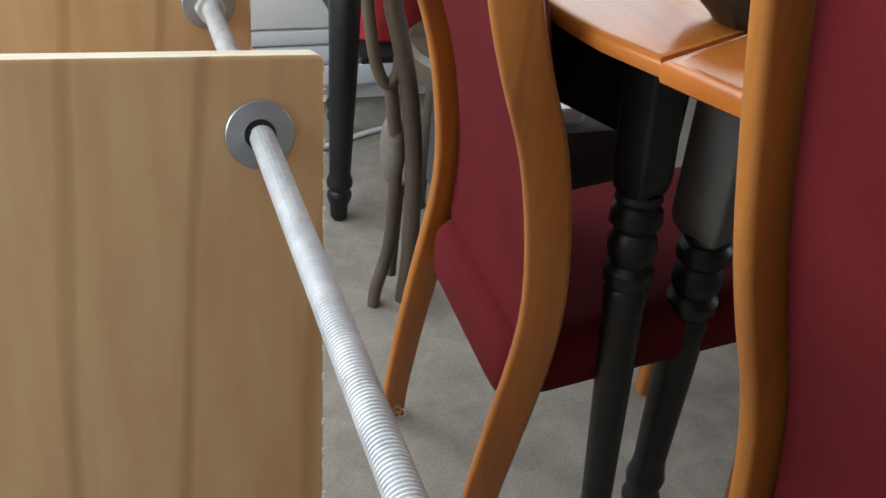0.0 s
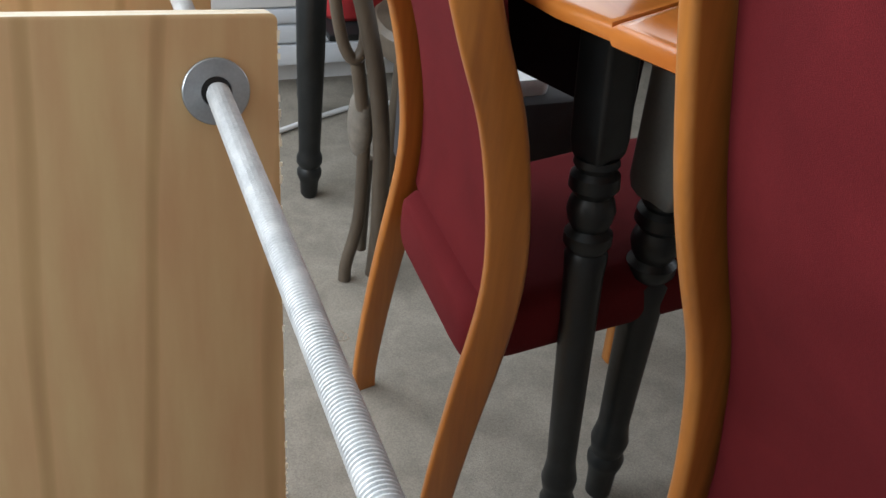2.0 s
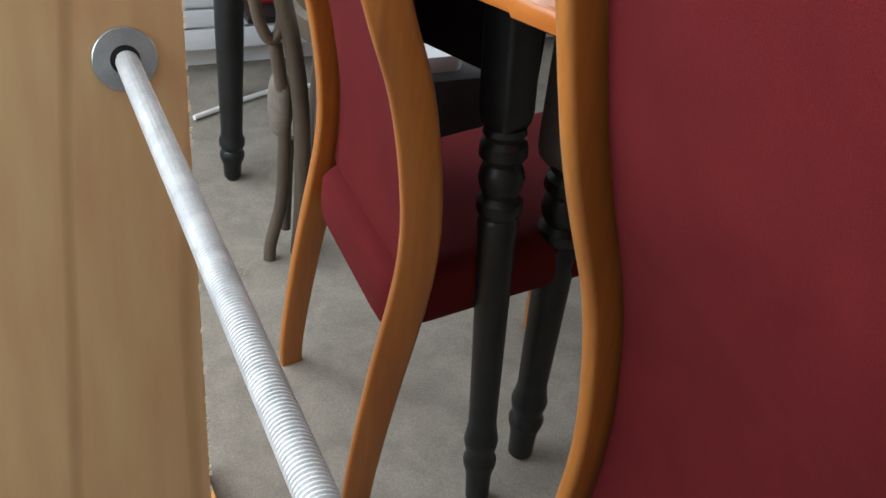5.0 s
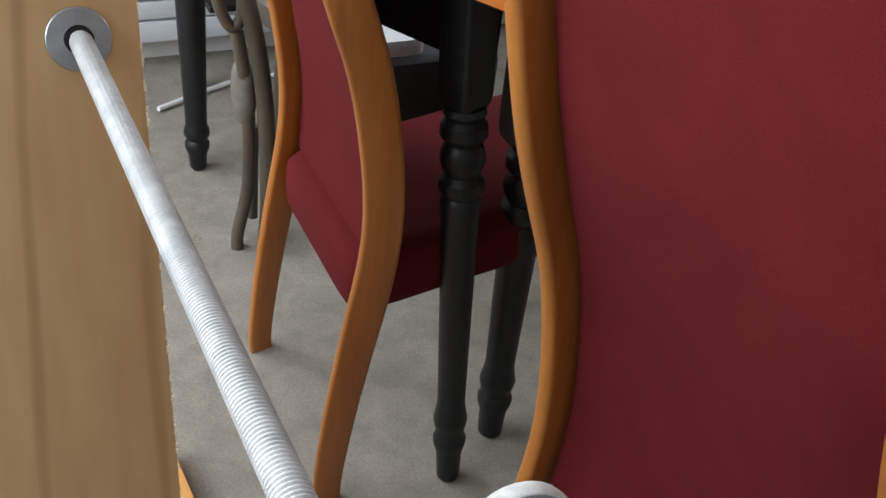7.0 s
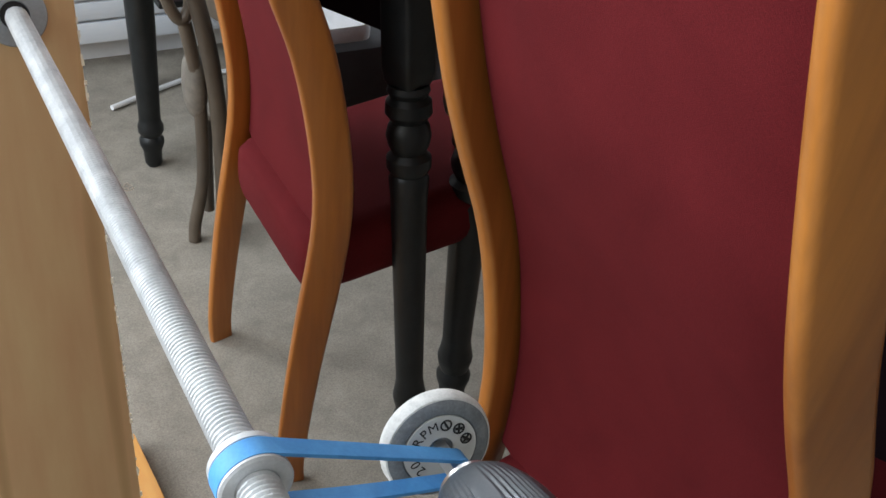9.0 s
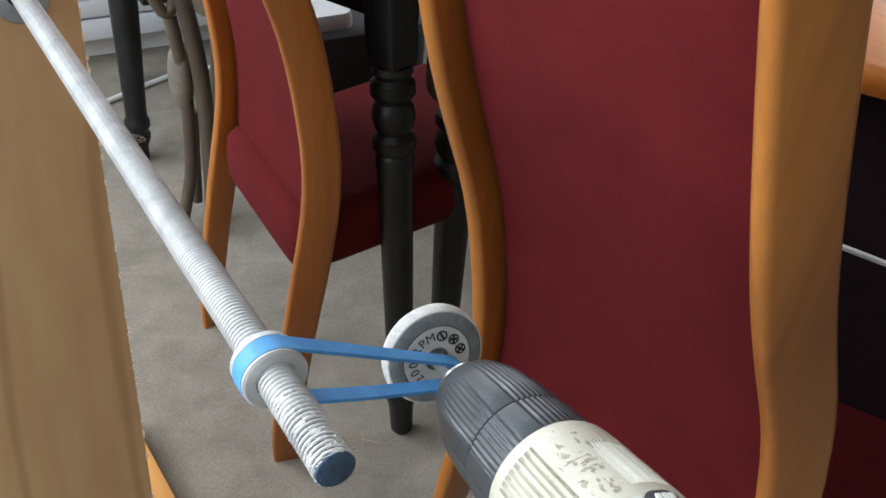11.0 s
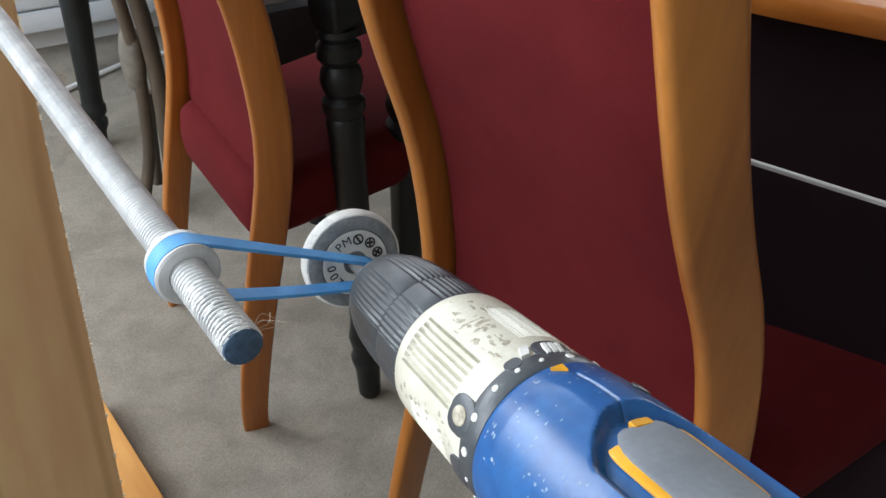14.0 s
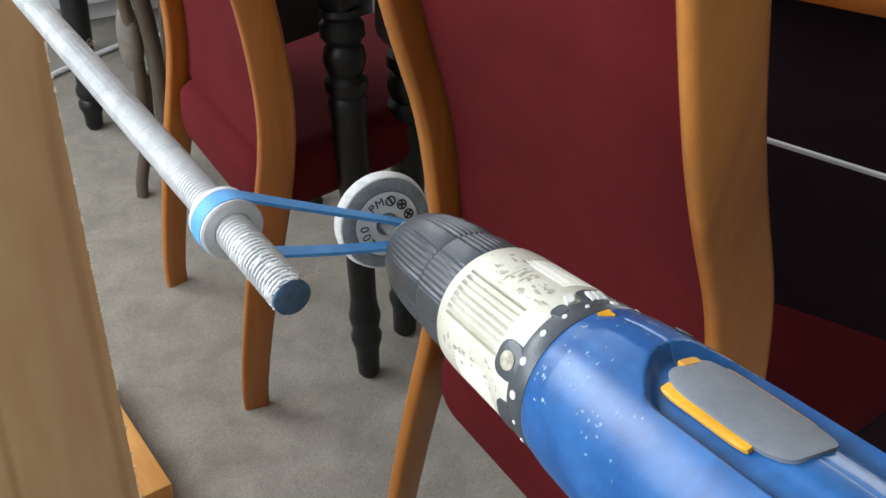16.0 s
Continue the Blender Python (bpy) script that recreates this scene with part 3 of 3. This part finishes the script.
def threaded_rod(y0, y1):
    """Real helical thread, from the loose end to the rear plate."""
    pitch, r, n = 0.00205, 0.0072, 18
    turns = int((y1 - y0) / pitch)
    bm = bmesh.new()
    rows = []
    for k in range(turns * n + 1):
        a = 2 * math.pi * k / n
        y = y0 + pitch * k / n
        rows.append([bm.verts.new((rr * math.cos(a), y + off * pitch, rr * math.sin(a))) for rr, off in ((r - 0.0013, 0.0), (r - 0.0001, 0.34), (r, 0.5), (r - 0.0001, 0.66))])
    for k in range(len(rows) - 1):
        a, b = rows[k], rows[k + 1]
        for j in range(3):
            bm.faces.new((a[j], a[j + 1], b[j + 1], b[j]))
        if k + n + 1 < len(rows):
            c, d = rows[k + n], rows[k + n + 1]
            bm.faces.new((a[3], c[0], d[0], b[3]))
    rod = thing("threaded_rod", "long galvanised threaded rod with a blue painted end", "threaded rod", RIG)
    part("thread", bm, ZINC, rod, smooth=False)
    part("core", loft([[(0.0058 * math.cos(2 * math.pi * i / 20), y, 0.0058 * math.sin(2 * math.pi * i / 20)) for i in range(20)] for y in (y0 + 0.0004, y1)]), ZINC, rod)
    end = [[(q * math.cos(2 * math.pi * i / 24), y, q * math.sin(2 * math.pi * i / 24)) for i in range(24)] for q, y in ((0.0060, y0 - 0.0009), (0.0067, y0 - 0.0004), (0.0068, y0 + 0.0012))]
    part("painted_end", loft(end), BLUE_PAINT, rod, "dark blue painted rod end")
    grimy = [[(q * math.cos(2 * math.pi * i / 24), y0 + h, q * math.sin(2 * math.pi * i / 24)) for i in range(24)] for q, h in ((0.0062, 0.0005), (0.0066, 0.002), (0.0066, 0.022), (0.0058, 0.036))]
    part("grimy_thread", loft(grimy), SMUDGE_DARK, rod, "dark grime filling the last threads")
    # dried glue and lint in the last threads
    rnd = random.Random(5)
    bm = bmesh.new()
    for i in range(150):
        a, y = rnd.uniform(0, 2 * math.pi), y0 + rnd.random() ** 1.6 * 0.035
        s = rnd.uniform(0.0003, 0.0009)
        p = Vector((0.0067 * math.cos(a), y, 0.0067 * math.sin(a)))
        t = Vector((-math.sin(a), 0.2, math.cos(a))) * rnd.uniform(0.0006, 0.002)
        sweep([p - t, p, p + t], circle(s * 0.6, 5), bm=bm)
    part("lint", bm, DUST, rod, smooth=False)["kind"] = "stuff"
    bm = bmesh.new()
    for i in range(5):
        p = Vector((0.0068, y0 + 0.004 + i * 0.001, 0.001))
        pts = spline([p, p + Vector((rnd.uniform(.002, .005), rnd.uniform(-.003, .003), rnd.uniform(0, .003))), p + Vector((rnd.uniform(.004, .010), rnd.uniform(-.006, .004), rnd.uniform(-.003, .003)))], 8)
        sweep(pts, circle(0.00012, 4), bm=bm)
    for y in (-0.246, -0.2440):
        for i in range(3):
            p = Vector((0.0068, y, 0.002))
            q = [p + Vector((0.0012 * k + rnd.uniform(0, 0.0012), rnd.uniform(-0.0025, 0.0025), rnd.uniform(-0.001, 0.0018))) for k in range(1, 4)]
            sweep(spline([p] + q, 10), circle(0.00009, 4), bm=bm)
    part("fluff", bm, WOOL, rod, smooth=False)["kind"] = "stuff"


threaded_rod(-0.4845, 0.2760)


# ---- nut collar, belt and drill ----
NUT_Y = -0.4245


def driven_nut():
    """Round flanged nut that the belt drives."""
    n = 48
    prof = [(0.0073, 0), (0.0116, 0), (0.0126, 0.0008), (0.0128, 0.0036), (0.0114, 0.0042), (0.0114, 0.0116), (0.0128, 0.0122), (0.0128, 0.0142), (0.0118, 0.0150), (0.0073, 0.0150), (0.0073, 0)]
    prof = [(0.0073 + (a - 0.0073) * 0.86, h * 0.9) for a, h in prof]
    rings = [[(a * math.cos(2 * math.pi * i / n), a * math.sin(2 * math.pi * i / n), h) for i in range(n)] for a, h in prof]
    ob = tagged(part("round_nut", loft(rings, caps=False), ZINC), "round grooved zinc nut on the threaded rod, with a blue belt", "nut")
    ob.matrix_world = RIG @ pose(0, NUT_Y, 0, 90)


driven_nut()

TIP = Vector((0.0760, -0.4160, 0.7585))
TAIL = Vector((-0.0947, -0.9744, 0.2039)).normalized()
SIDE = Vector((0, 0, 1)).cross(TAIL).normalized()
UP = TAIL.cross(SIDE)
DRILL = Matrix((SIDE, UP, TAIL)).transposed().to_4x4() @ Matrix.Scale(1.14, 4)
DRILL = Matrix.Translation(TIP) @ DRILL


def ribbed(profile, n, ribs, depth, bm=None):
    """A turned body whose marked rings carry fine lengthwise ribs in groups."""
    rings = []
    for r, h, cut in profile:
        ring = []
        for i in range(n):
            a = 2 * math.pi * i / n
            group = ribs(a)
            q = r - depth * cut * group
            ring.append((q * math.cos(a), q * math.sin(a), h))
        rings.append(ring)
    return loft(rings, bm=bm)


def cordless_drill():
    d = thing("cordless_drill", "worn blue and cream cordless drill with a black keyless chuck", "drill", DRILL)
    part("shank", lathe([(0.0030, -0.006), (0.0034, -0.004), (0.0034, 0.030)], 6), STEEL, d, "bright hexagonal steel shank", smooth=False)
    wheel = part("wheel", lathe([(0.010, -0.0040), (0.0165, -0.0044), (0.0182, -0.0030), (0.0188, 0.0), (0.0182, 0.0030), (0.0165, 0.0042), (0.0132, 0.0042), (0.0128, 0.0037), (0.003, 0.0037)], 56), ABRASIVE, d, "grey abrasive wheel with a dusty rim")
    part("rim", lathe([(0.0176, -0.0038), (0.0186, -0.0026), (0.0192, 0.0), (0.0186, 0.0026), (0.0183, 0.0032), (0.0178, 0.0034), (0.0172, -0.004)], 56), DUST, wheel)
    part("paper_label", lathe([(0.0126, 0.0036), (0.0126, 0.0045), (0.0046, 0.0045), (0.0046, 0.0036)], 48), PAPER, wheel)
    # legible print round the label
    for text, start in (("RPM", 148), ("200", 222)):
        for k, ch in enumerate(text):
            cu = bpy.data.curves.new("letter", "FONT")
            cu.body, cu.size, cu.align_x, cu.align_y, cu.extrude = ch, 0.0048, "CENTER", "CENTER", 0.00005
            a = radians(start - 21 * k)
            ob = new("letter", cu)
            ob.matrix_basis = pose(0.0092 * math.cos(a), 0.0092 * math.sin(a), 0.00462, 0, 0, math.degrees(a) - 90)
            me = bpy.data.meshes.new_from_object(ob)
            bpy.data.objects.remove(ob)
            me.materials.append(INK)
            letter = new("letter", me)
            letter.parent = wheel
            letter.matrix_basis = pose(0.0092 * math.cos(a), 0.0092 * math.sin(a), 0.00462, 0, 0, math.degrees(a) - 90)
    for k, a in enumerate((78, 46, 14)):
        bm = loft([[(r * math.cos(math.pi * i / 10), r * math.sin(math.pi * i / 10), h) for i in range(20)] for r, h in ((0.0021, 0.0), (0.0021, 0.0001), (0.0015, 0.0001), (0.0015, 0.0))], caps=False)
        box(-0.0016, 0.0016, -0.0004, 0.0004, 0.0, 0.0001, bm=bm)
        if k:
            box(-0.0005, 0.0005, -0.0013, 0.0013, 0.0, 0.00012, bm=bm)
        part("symbol", bm, INK, wheel).matrix_basis = pose(0.0092 * math.cos(radians(a)), 0.0092 * math.sin(radians(a)), 0.0046, 0, 0, a + 40)
    groups = lambda a: (0.5 + 0.5 * math.cos(a * 63)) if (math.degrees(a) % 60) < 40 else 0.0  # noqa: E731
    part("chuck_nose", lathe([(0.0045, 0.0235), (0.0082, 0.0238), (0.0098, 0.0255), (0.0102, 0.0300)], 48), STEEL, d)
    part("chuck_sleeve", ribbed([(0.0085, 0.0280, 0), (0.0118, 0.0290, 0), (0.0146, 0.0335, 0), (0.0168, 0.0405, 0.3), (0.0180, 0.0465, 1), (0.0189, 0.0560, 1), (0.0192, 0.0642, 1), (0.0187, 0.0652, 0.2)], 378, groups, 0.0006), CHUCK, d)
    part("chuck_ring", ribbed([(0.0184, 0.0656, 0), (0.0194, 0.0664, 0.4), (0.0198, 0.0690, 1), (0.0201, 0.0760, 1), (0.0201, 0.0812, 0.4), (0.0196, 0.0824, 0)], 378, groups, 0.0006), CHUCK, d)
    def grip(a, h):
        """Depth of the grooves: a coarse and a fine group in each third of the turn."""
        d = (math.degrees(a) - 40) % 120
        if 78 < d < 118 and 0.0885 < h < 0.1175:
            return 0.0016 * (0.5 + 0.5 * math.cos(radians((d - 78) * 360 / 5.7))) ** 0.7
        if 14 < d < 46 and 0.0965 < h < 0.1165:
            return 0.0011 * (0.5 + 0.5 * math.cos(radians((d - 14) * 360 / 3.2)))
        return 0.0
    cone = [(0.0196, 0.0826), (0.0206, 0.0829), (0.0214, 0.0845), (0.0217, 0.0880), (0.0218, 0.0890), (0.0221, 0.0960), (0.0221, 0.0970), (0.0227, 0.1160), (0.0227, 0.1170), (0.0227, 0.1180), (0.0229, 0.1245), (0.0226, 0.1268)]
    rings = [[((r - grip(2 * math.pi * k / 720, h)) * math.cos(2 * math.pi * k / 720), (r - grip(2 * math.pi * k / 720, h)) * math.sin(2 * math.pi * k / 720), h) for k in range(720)] for r, h in cone]
    collar = part("torque_collar", loft(rings), CREAM, d, "cream torque collar smeared with brown grime")
    rnd = random.Random(11)
    bm = bmesh.new()
    for i in range(95):
        a0, h0 = rnd.choice((1.62, 1.75, 1.85, 2.95, 3.1, 4.0, 5.3)) + rnd.gauss(0, 0.10), rnd.gauss(0.106, 0.011)
        if not 0.087 < h0 < 0.122:
            continue
        ra = 0.0217 + (h0 - 0.088) * 0.036 + 0.00012
        w, hh = abs(rnd.gauss(0, 0.0010)) / ra + 0.006, abs(rnd.gauss(0, 0.0013)) + 0.0002
        ring = [(a0 + w * math.cos(t) * rnd.uniform(0.25, 1), h0 + hh * math.sin(t) * rnd.uniform(0.25, 1)) for t in [2 * math.pi * j / 14 for j in range(14)]]
        bm.faces.new([bm.verts.new((ra * math.cos(a), ra * math.sin(a), h)) for a, h in ring])
    part("grime", bm, SMUDGE, collar, smooth=False)["kind"] = "stuff"
    ring = part("setting_ring", lathe([(0.0222, 0.1264), (0.0231, 0.1268), (0.0234, 0.1280), (0.0236, 0.1326), (0.0230, 0.1338)], 64), CHUCK, d, "black setting ring with white dots")

    def patch(name, a0, a1, h0, h1, r, mat, parent, slant=0.0, corner=0.35):
        """A thin plate laid on the round body, with rounded corners."""
        rows = []
        for q in (r - 0.0012, r, r + 0.0002):
            row = []
            shrink = 1.0 if q <= r else 0.9
            for u, v in round_rect(2, 2, corner, 5):
                h = (h0 + h1) / 2 + v * shrink * (h1 - h0) / 2
                a = radians((a0 + a1) / 2 + u * shrink * (a1 - a0) / 2 + slant * v)
                row.append((q * math.cos(a), q * math.sin(a), h))
            rows.append(row)
        return part(name, loft(rows), mat, parent)

    # black fields that reach into the cream collar, with pale marks
    for a0, a1, h0 in ((62, 88, 0.1215), (100, 112, 0.1248), (140, 166, 0.1190), (182, 206, 0.1215), (222, 250, 0.1190), (302, 328, 0.1215), (342, 366, 0.1190)):
        patch("field", a0, a1, h0, 0.1290, 0.0234, CHUCK, ring, corner=0.7)
    for a in (70, 75, 80):
        patch("numeral", a - 1.8, a + 1.8, 0.1232, 0.1285, 0.0237, WHITE_MARK, ring, slant=1.6, corner=0.2)
    patch("numeral", 90, 97, 0.1222, 0.1262, 0.0234, WHITE_MARK, ring, slant=2.0)
    patch("lock_button", 147, 160, 0.1210, 0.1270, 0.0236, SMUDGE, ring, corner=0.98)
    for k in range(18):
        a = 20 * k + 8 + 3 * math.sin(5 * k)
        r = (0.0008, 0.0012, 0.0007, 0.0010, 0.0013)[(k * 3) % 5]
        bm = lathe([(r, 0), (r * 0.9, 0.0003), (0.0001, 0.0004)], 12)
        part("dot", bm, WHITE_MARK, ring).matrix_basis = Matrix.Rotation(radians(a), 4, "Z") @ pose(0.0235, 0, 0.1305 + 0.0006 * math.sin(7 * k), 0, 90)
    # motor housing: flattened top, recess for the thumb switch
    def smooth(x):
        x = min(1, max(0, x))
        return x * x * (3 - 2 * x)

    PROFILE = [(0.1330, 0.0205), (0.1336, 0.0226), (0.1350, 0.0238), (0.1420, 0.0248), (0.1560, 0.0257), (0.1800, 0.0266), (0.2150, 0.0270), (0.2400, 0.0264), (0.2560, 0.0245), (0.2640, 0.0205), (0.2670, 0.0140)]

    def hull(a, h):
        for (h0, r0), (h1, r1) in zip(PROFILE, PROFILE[1:]):
            if h <= h1:
                r = r0 + (r1 - r0) * (h - h0) / (h1 - h0)
                break
        da = abs(((math.degrees(a) - 84 + 180) % 360) - 180)
        edge = 0.1585 + 0.010 * (da / 34) ** 2
        sunk = smooth((h - edge) / 0.0032) * smooth((38 - da) / 3.0) * smooth((0.236 - h) / 0.004)
        crown = 0.0007 * smooth((h - 0.140) / 0.01) * smooth((24 - da) / 10)
        groove = 0.0006 * max(0.0, 1 - abs(math.degrees(a) - 84.0) / 1.3) * smooth((h - 0.1400) / 0.002)
        return r + crown - 0.0042 * sunk - groove

    stations = sorted({h for h, _ in PROFILE} | {0.136 + 0.0008 * k for k in range(56)} | {0.18 + 0.004 * k for k in range(19)})
    angles = [radians(84 + 1.2 * k) if abs(k) <= 40 else None for k in range(-40, 41)]
    angles += [radians(84 + 48 + (264 * k) / 60) for k in range(1, 60)]
    rings = [[(hull(a, h) * math.cos(a), hull(a, h) * math.sin(a), h) for a in angles] for h in stations]
    body = part("housing", loft(rings), BLUE, d, "scuffed blue plastic motor housing")
    rnd = random.Random(4)
    bm = bmesh.new()
    for i in range(90):
        a0, h0 = rnd.uniform(0.9, 2.9), 0.137 + 0.04 * rnd.random() ** 1.5
        if h0 > 0.155 and abs(math.degrees(a0) - 84) < 45:
            continue
        w, hh = rnd.uniform(0.0002, 0.0010), rnd.uniform(0.0002, 0.0009)
        ring_pts = [(a0 + w / 0.025 * math.cos(t) * rnd.uniform(0.3, 1), h0 + hh * math.sin(t) * rnd.uniform(0.3, 1)) for t in [2 * math.pi * j / 8 for j in range(8)]]
        bm.faces.new([bm.verts.new(((hull(a, h) + 0.0001) * math.cos(a), (hull(a, h) + 0.0001) * math.sin(a), h)) for a, h in ring_pts])
    part("scuff", bm, SCUFF, body, smooth=False)["kind"] = "stuff"
    part("screw_recess", lathe([(0.0026, 0.0), (0.0026, 0.0004), (0.0020, 0.0002), (0.0001, 0.0)], 16), CHUCK, body).matrix_basis = Matrix.Rotation(radians(52), 4, "Z") @ pose(0.0254, 0, 0.150, 0, 90)
    patch("switch", 62, 106, 0.1660, 0.2050, 0.0246, GREY_RUBBER, body, corner=0.5)
    for a0, a1 in ((57, 66), (102, 111)):
        patch("switch_end", a0, a1, 0.1690, 0.1960, 0.0243, ORANGE, body, corner=0.4)
    patch("switch_end", 74, 88, 0.1640, 0.1668, 0.0243, ORANGE, body, corner=0.4)
    # arrow mark beside the seam
    r = 0.0251
    tri = [(94, 0.1368), (86, 0.1368), (86.5, 0.1398)]
    part("arrow_mark", loft([[(q * math.cos(radians(a)), q * math.sin(radians(a)), h) for a, h in tri] for q in (r - 0.0010, r)]), ORANGE, body, smooth=False)
    # handle and battery below
    hand = [round_rect(0.034 * k, 0.046 * k, 0.015 * k, 6) for k in (1.1, 1.0, 0.98, 1.0, 1.08)]
    rings = [[(u, -0.02 - 0.028 * i, 0.215 + v + 0.004 * i) for u, v in ring] for i, ring in enumerate(hand)]
    part("handle", loft(rings), GREY_RUBBER, d)
    part("trigger", box(-0.008, 0.008, -0.062, -0.034, 0.180, 0.196, 0.004), CHUCK, d)
    part("battery", box(-0.036, 0.036, -0.185, -0.130, 0.175, 0.280, 0.006), CHUCK, d)
    return d


cordless_drill()


def rubber_band():
    """Belt round the nut and the wheel's shank."""
    nut = RIG @ Vector((0, NUT_Y - 0.0079, 0))
    axis = (RIG.to_3x3() @ Vector((0, 1, 0))).normalized()
    pin = DRILL @ Vector((0, 0, 0.0150))
    out = pin - nut
    u = (out - axis * out.dot(axis)).normalized()
    v = axis.cross(u)
    if v.z < 0:
        v = -v
    pts, wide = [], []
    pu = out.normalized()
    pax = TAIL
    pv = pax.cross(pu).normalized()
    if pv.z < 0:
        pv = -pv
    for i in range(19):
        a = radians(88 + (272 - 88) * i / 18)
        pts.append(nut + (u * math.cos(a) + v * math.sin(a)) * 0.0116)
        wide.append(axis)
    back = [(pin + (pu * math.cos(radians(a)) + pv * math.sin(radians(a))) * 0.0052) for a in range(-95, 96, 19)]
    low, high = pts[-1], pts[0]
    path = list(zip(pts, wide))
    for i in range(1, 10):
        k = i / 10
        path.append((low.lerp(back[0], k) - Vector((0, 0, 0.0012 * math.sin(math.pi * k))), axis.lerp(pax * -1, k).normalized()))
    path += [(p, pax * -1) for p in back]
    for i in range(1, 10):
        k = i / 10
        path.append((back[-1].lerp(high, k), (pax * -1).lerp(axis, k).normalized()))
    rings = []
    n = len(path)
    for i in range(n):
        p, w = path[i]
        d = (path[(i + 1) % n][0] - path[i - 1][0]).normalized()
        w = (w - d * w.dot(d)).normalized()
        t = d.cross(w)
        rings.append([p + w * a * 0.0038 + t * b * 0.0007 for a, b in ((-1, -1), (1, -1), (1.06, 0), (1, 1), (-1, 1), (-1.06, 0))])
    rings.append(rings[0])
    bm = loft(rings, caps=False)
    bmesh.ops.remove_doubles(bm, verts=bm.verts, dist=0.00001)
    tagged(part("rubber_band", bm, BAND), "blue rubber band stretched from a nut to a drill bit", "rubber band")


rubber_band()


# ---- wooden board on the floor behind the plywood ----
def floor_board():
    bm = box(-0.30, 0.0, -0.0, 0.24, 0.0, 0.028, 0.003)
    ob = tagged(part("wooden_board", bm, PINE), "orange-brown wooden board lying on the carpet", "board")
    ob.matrix_world = pose(0.108, 0.124, 0.0, 0, 0, 3)


floor_board()
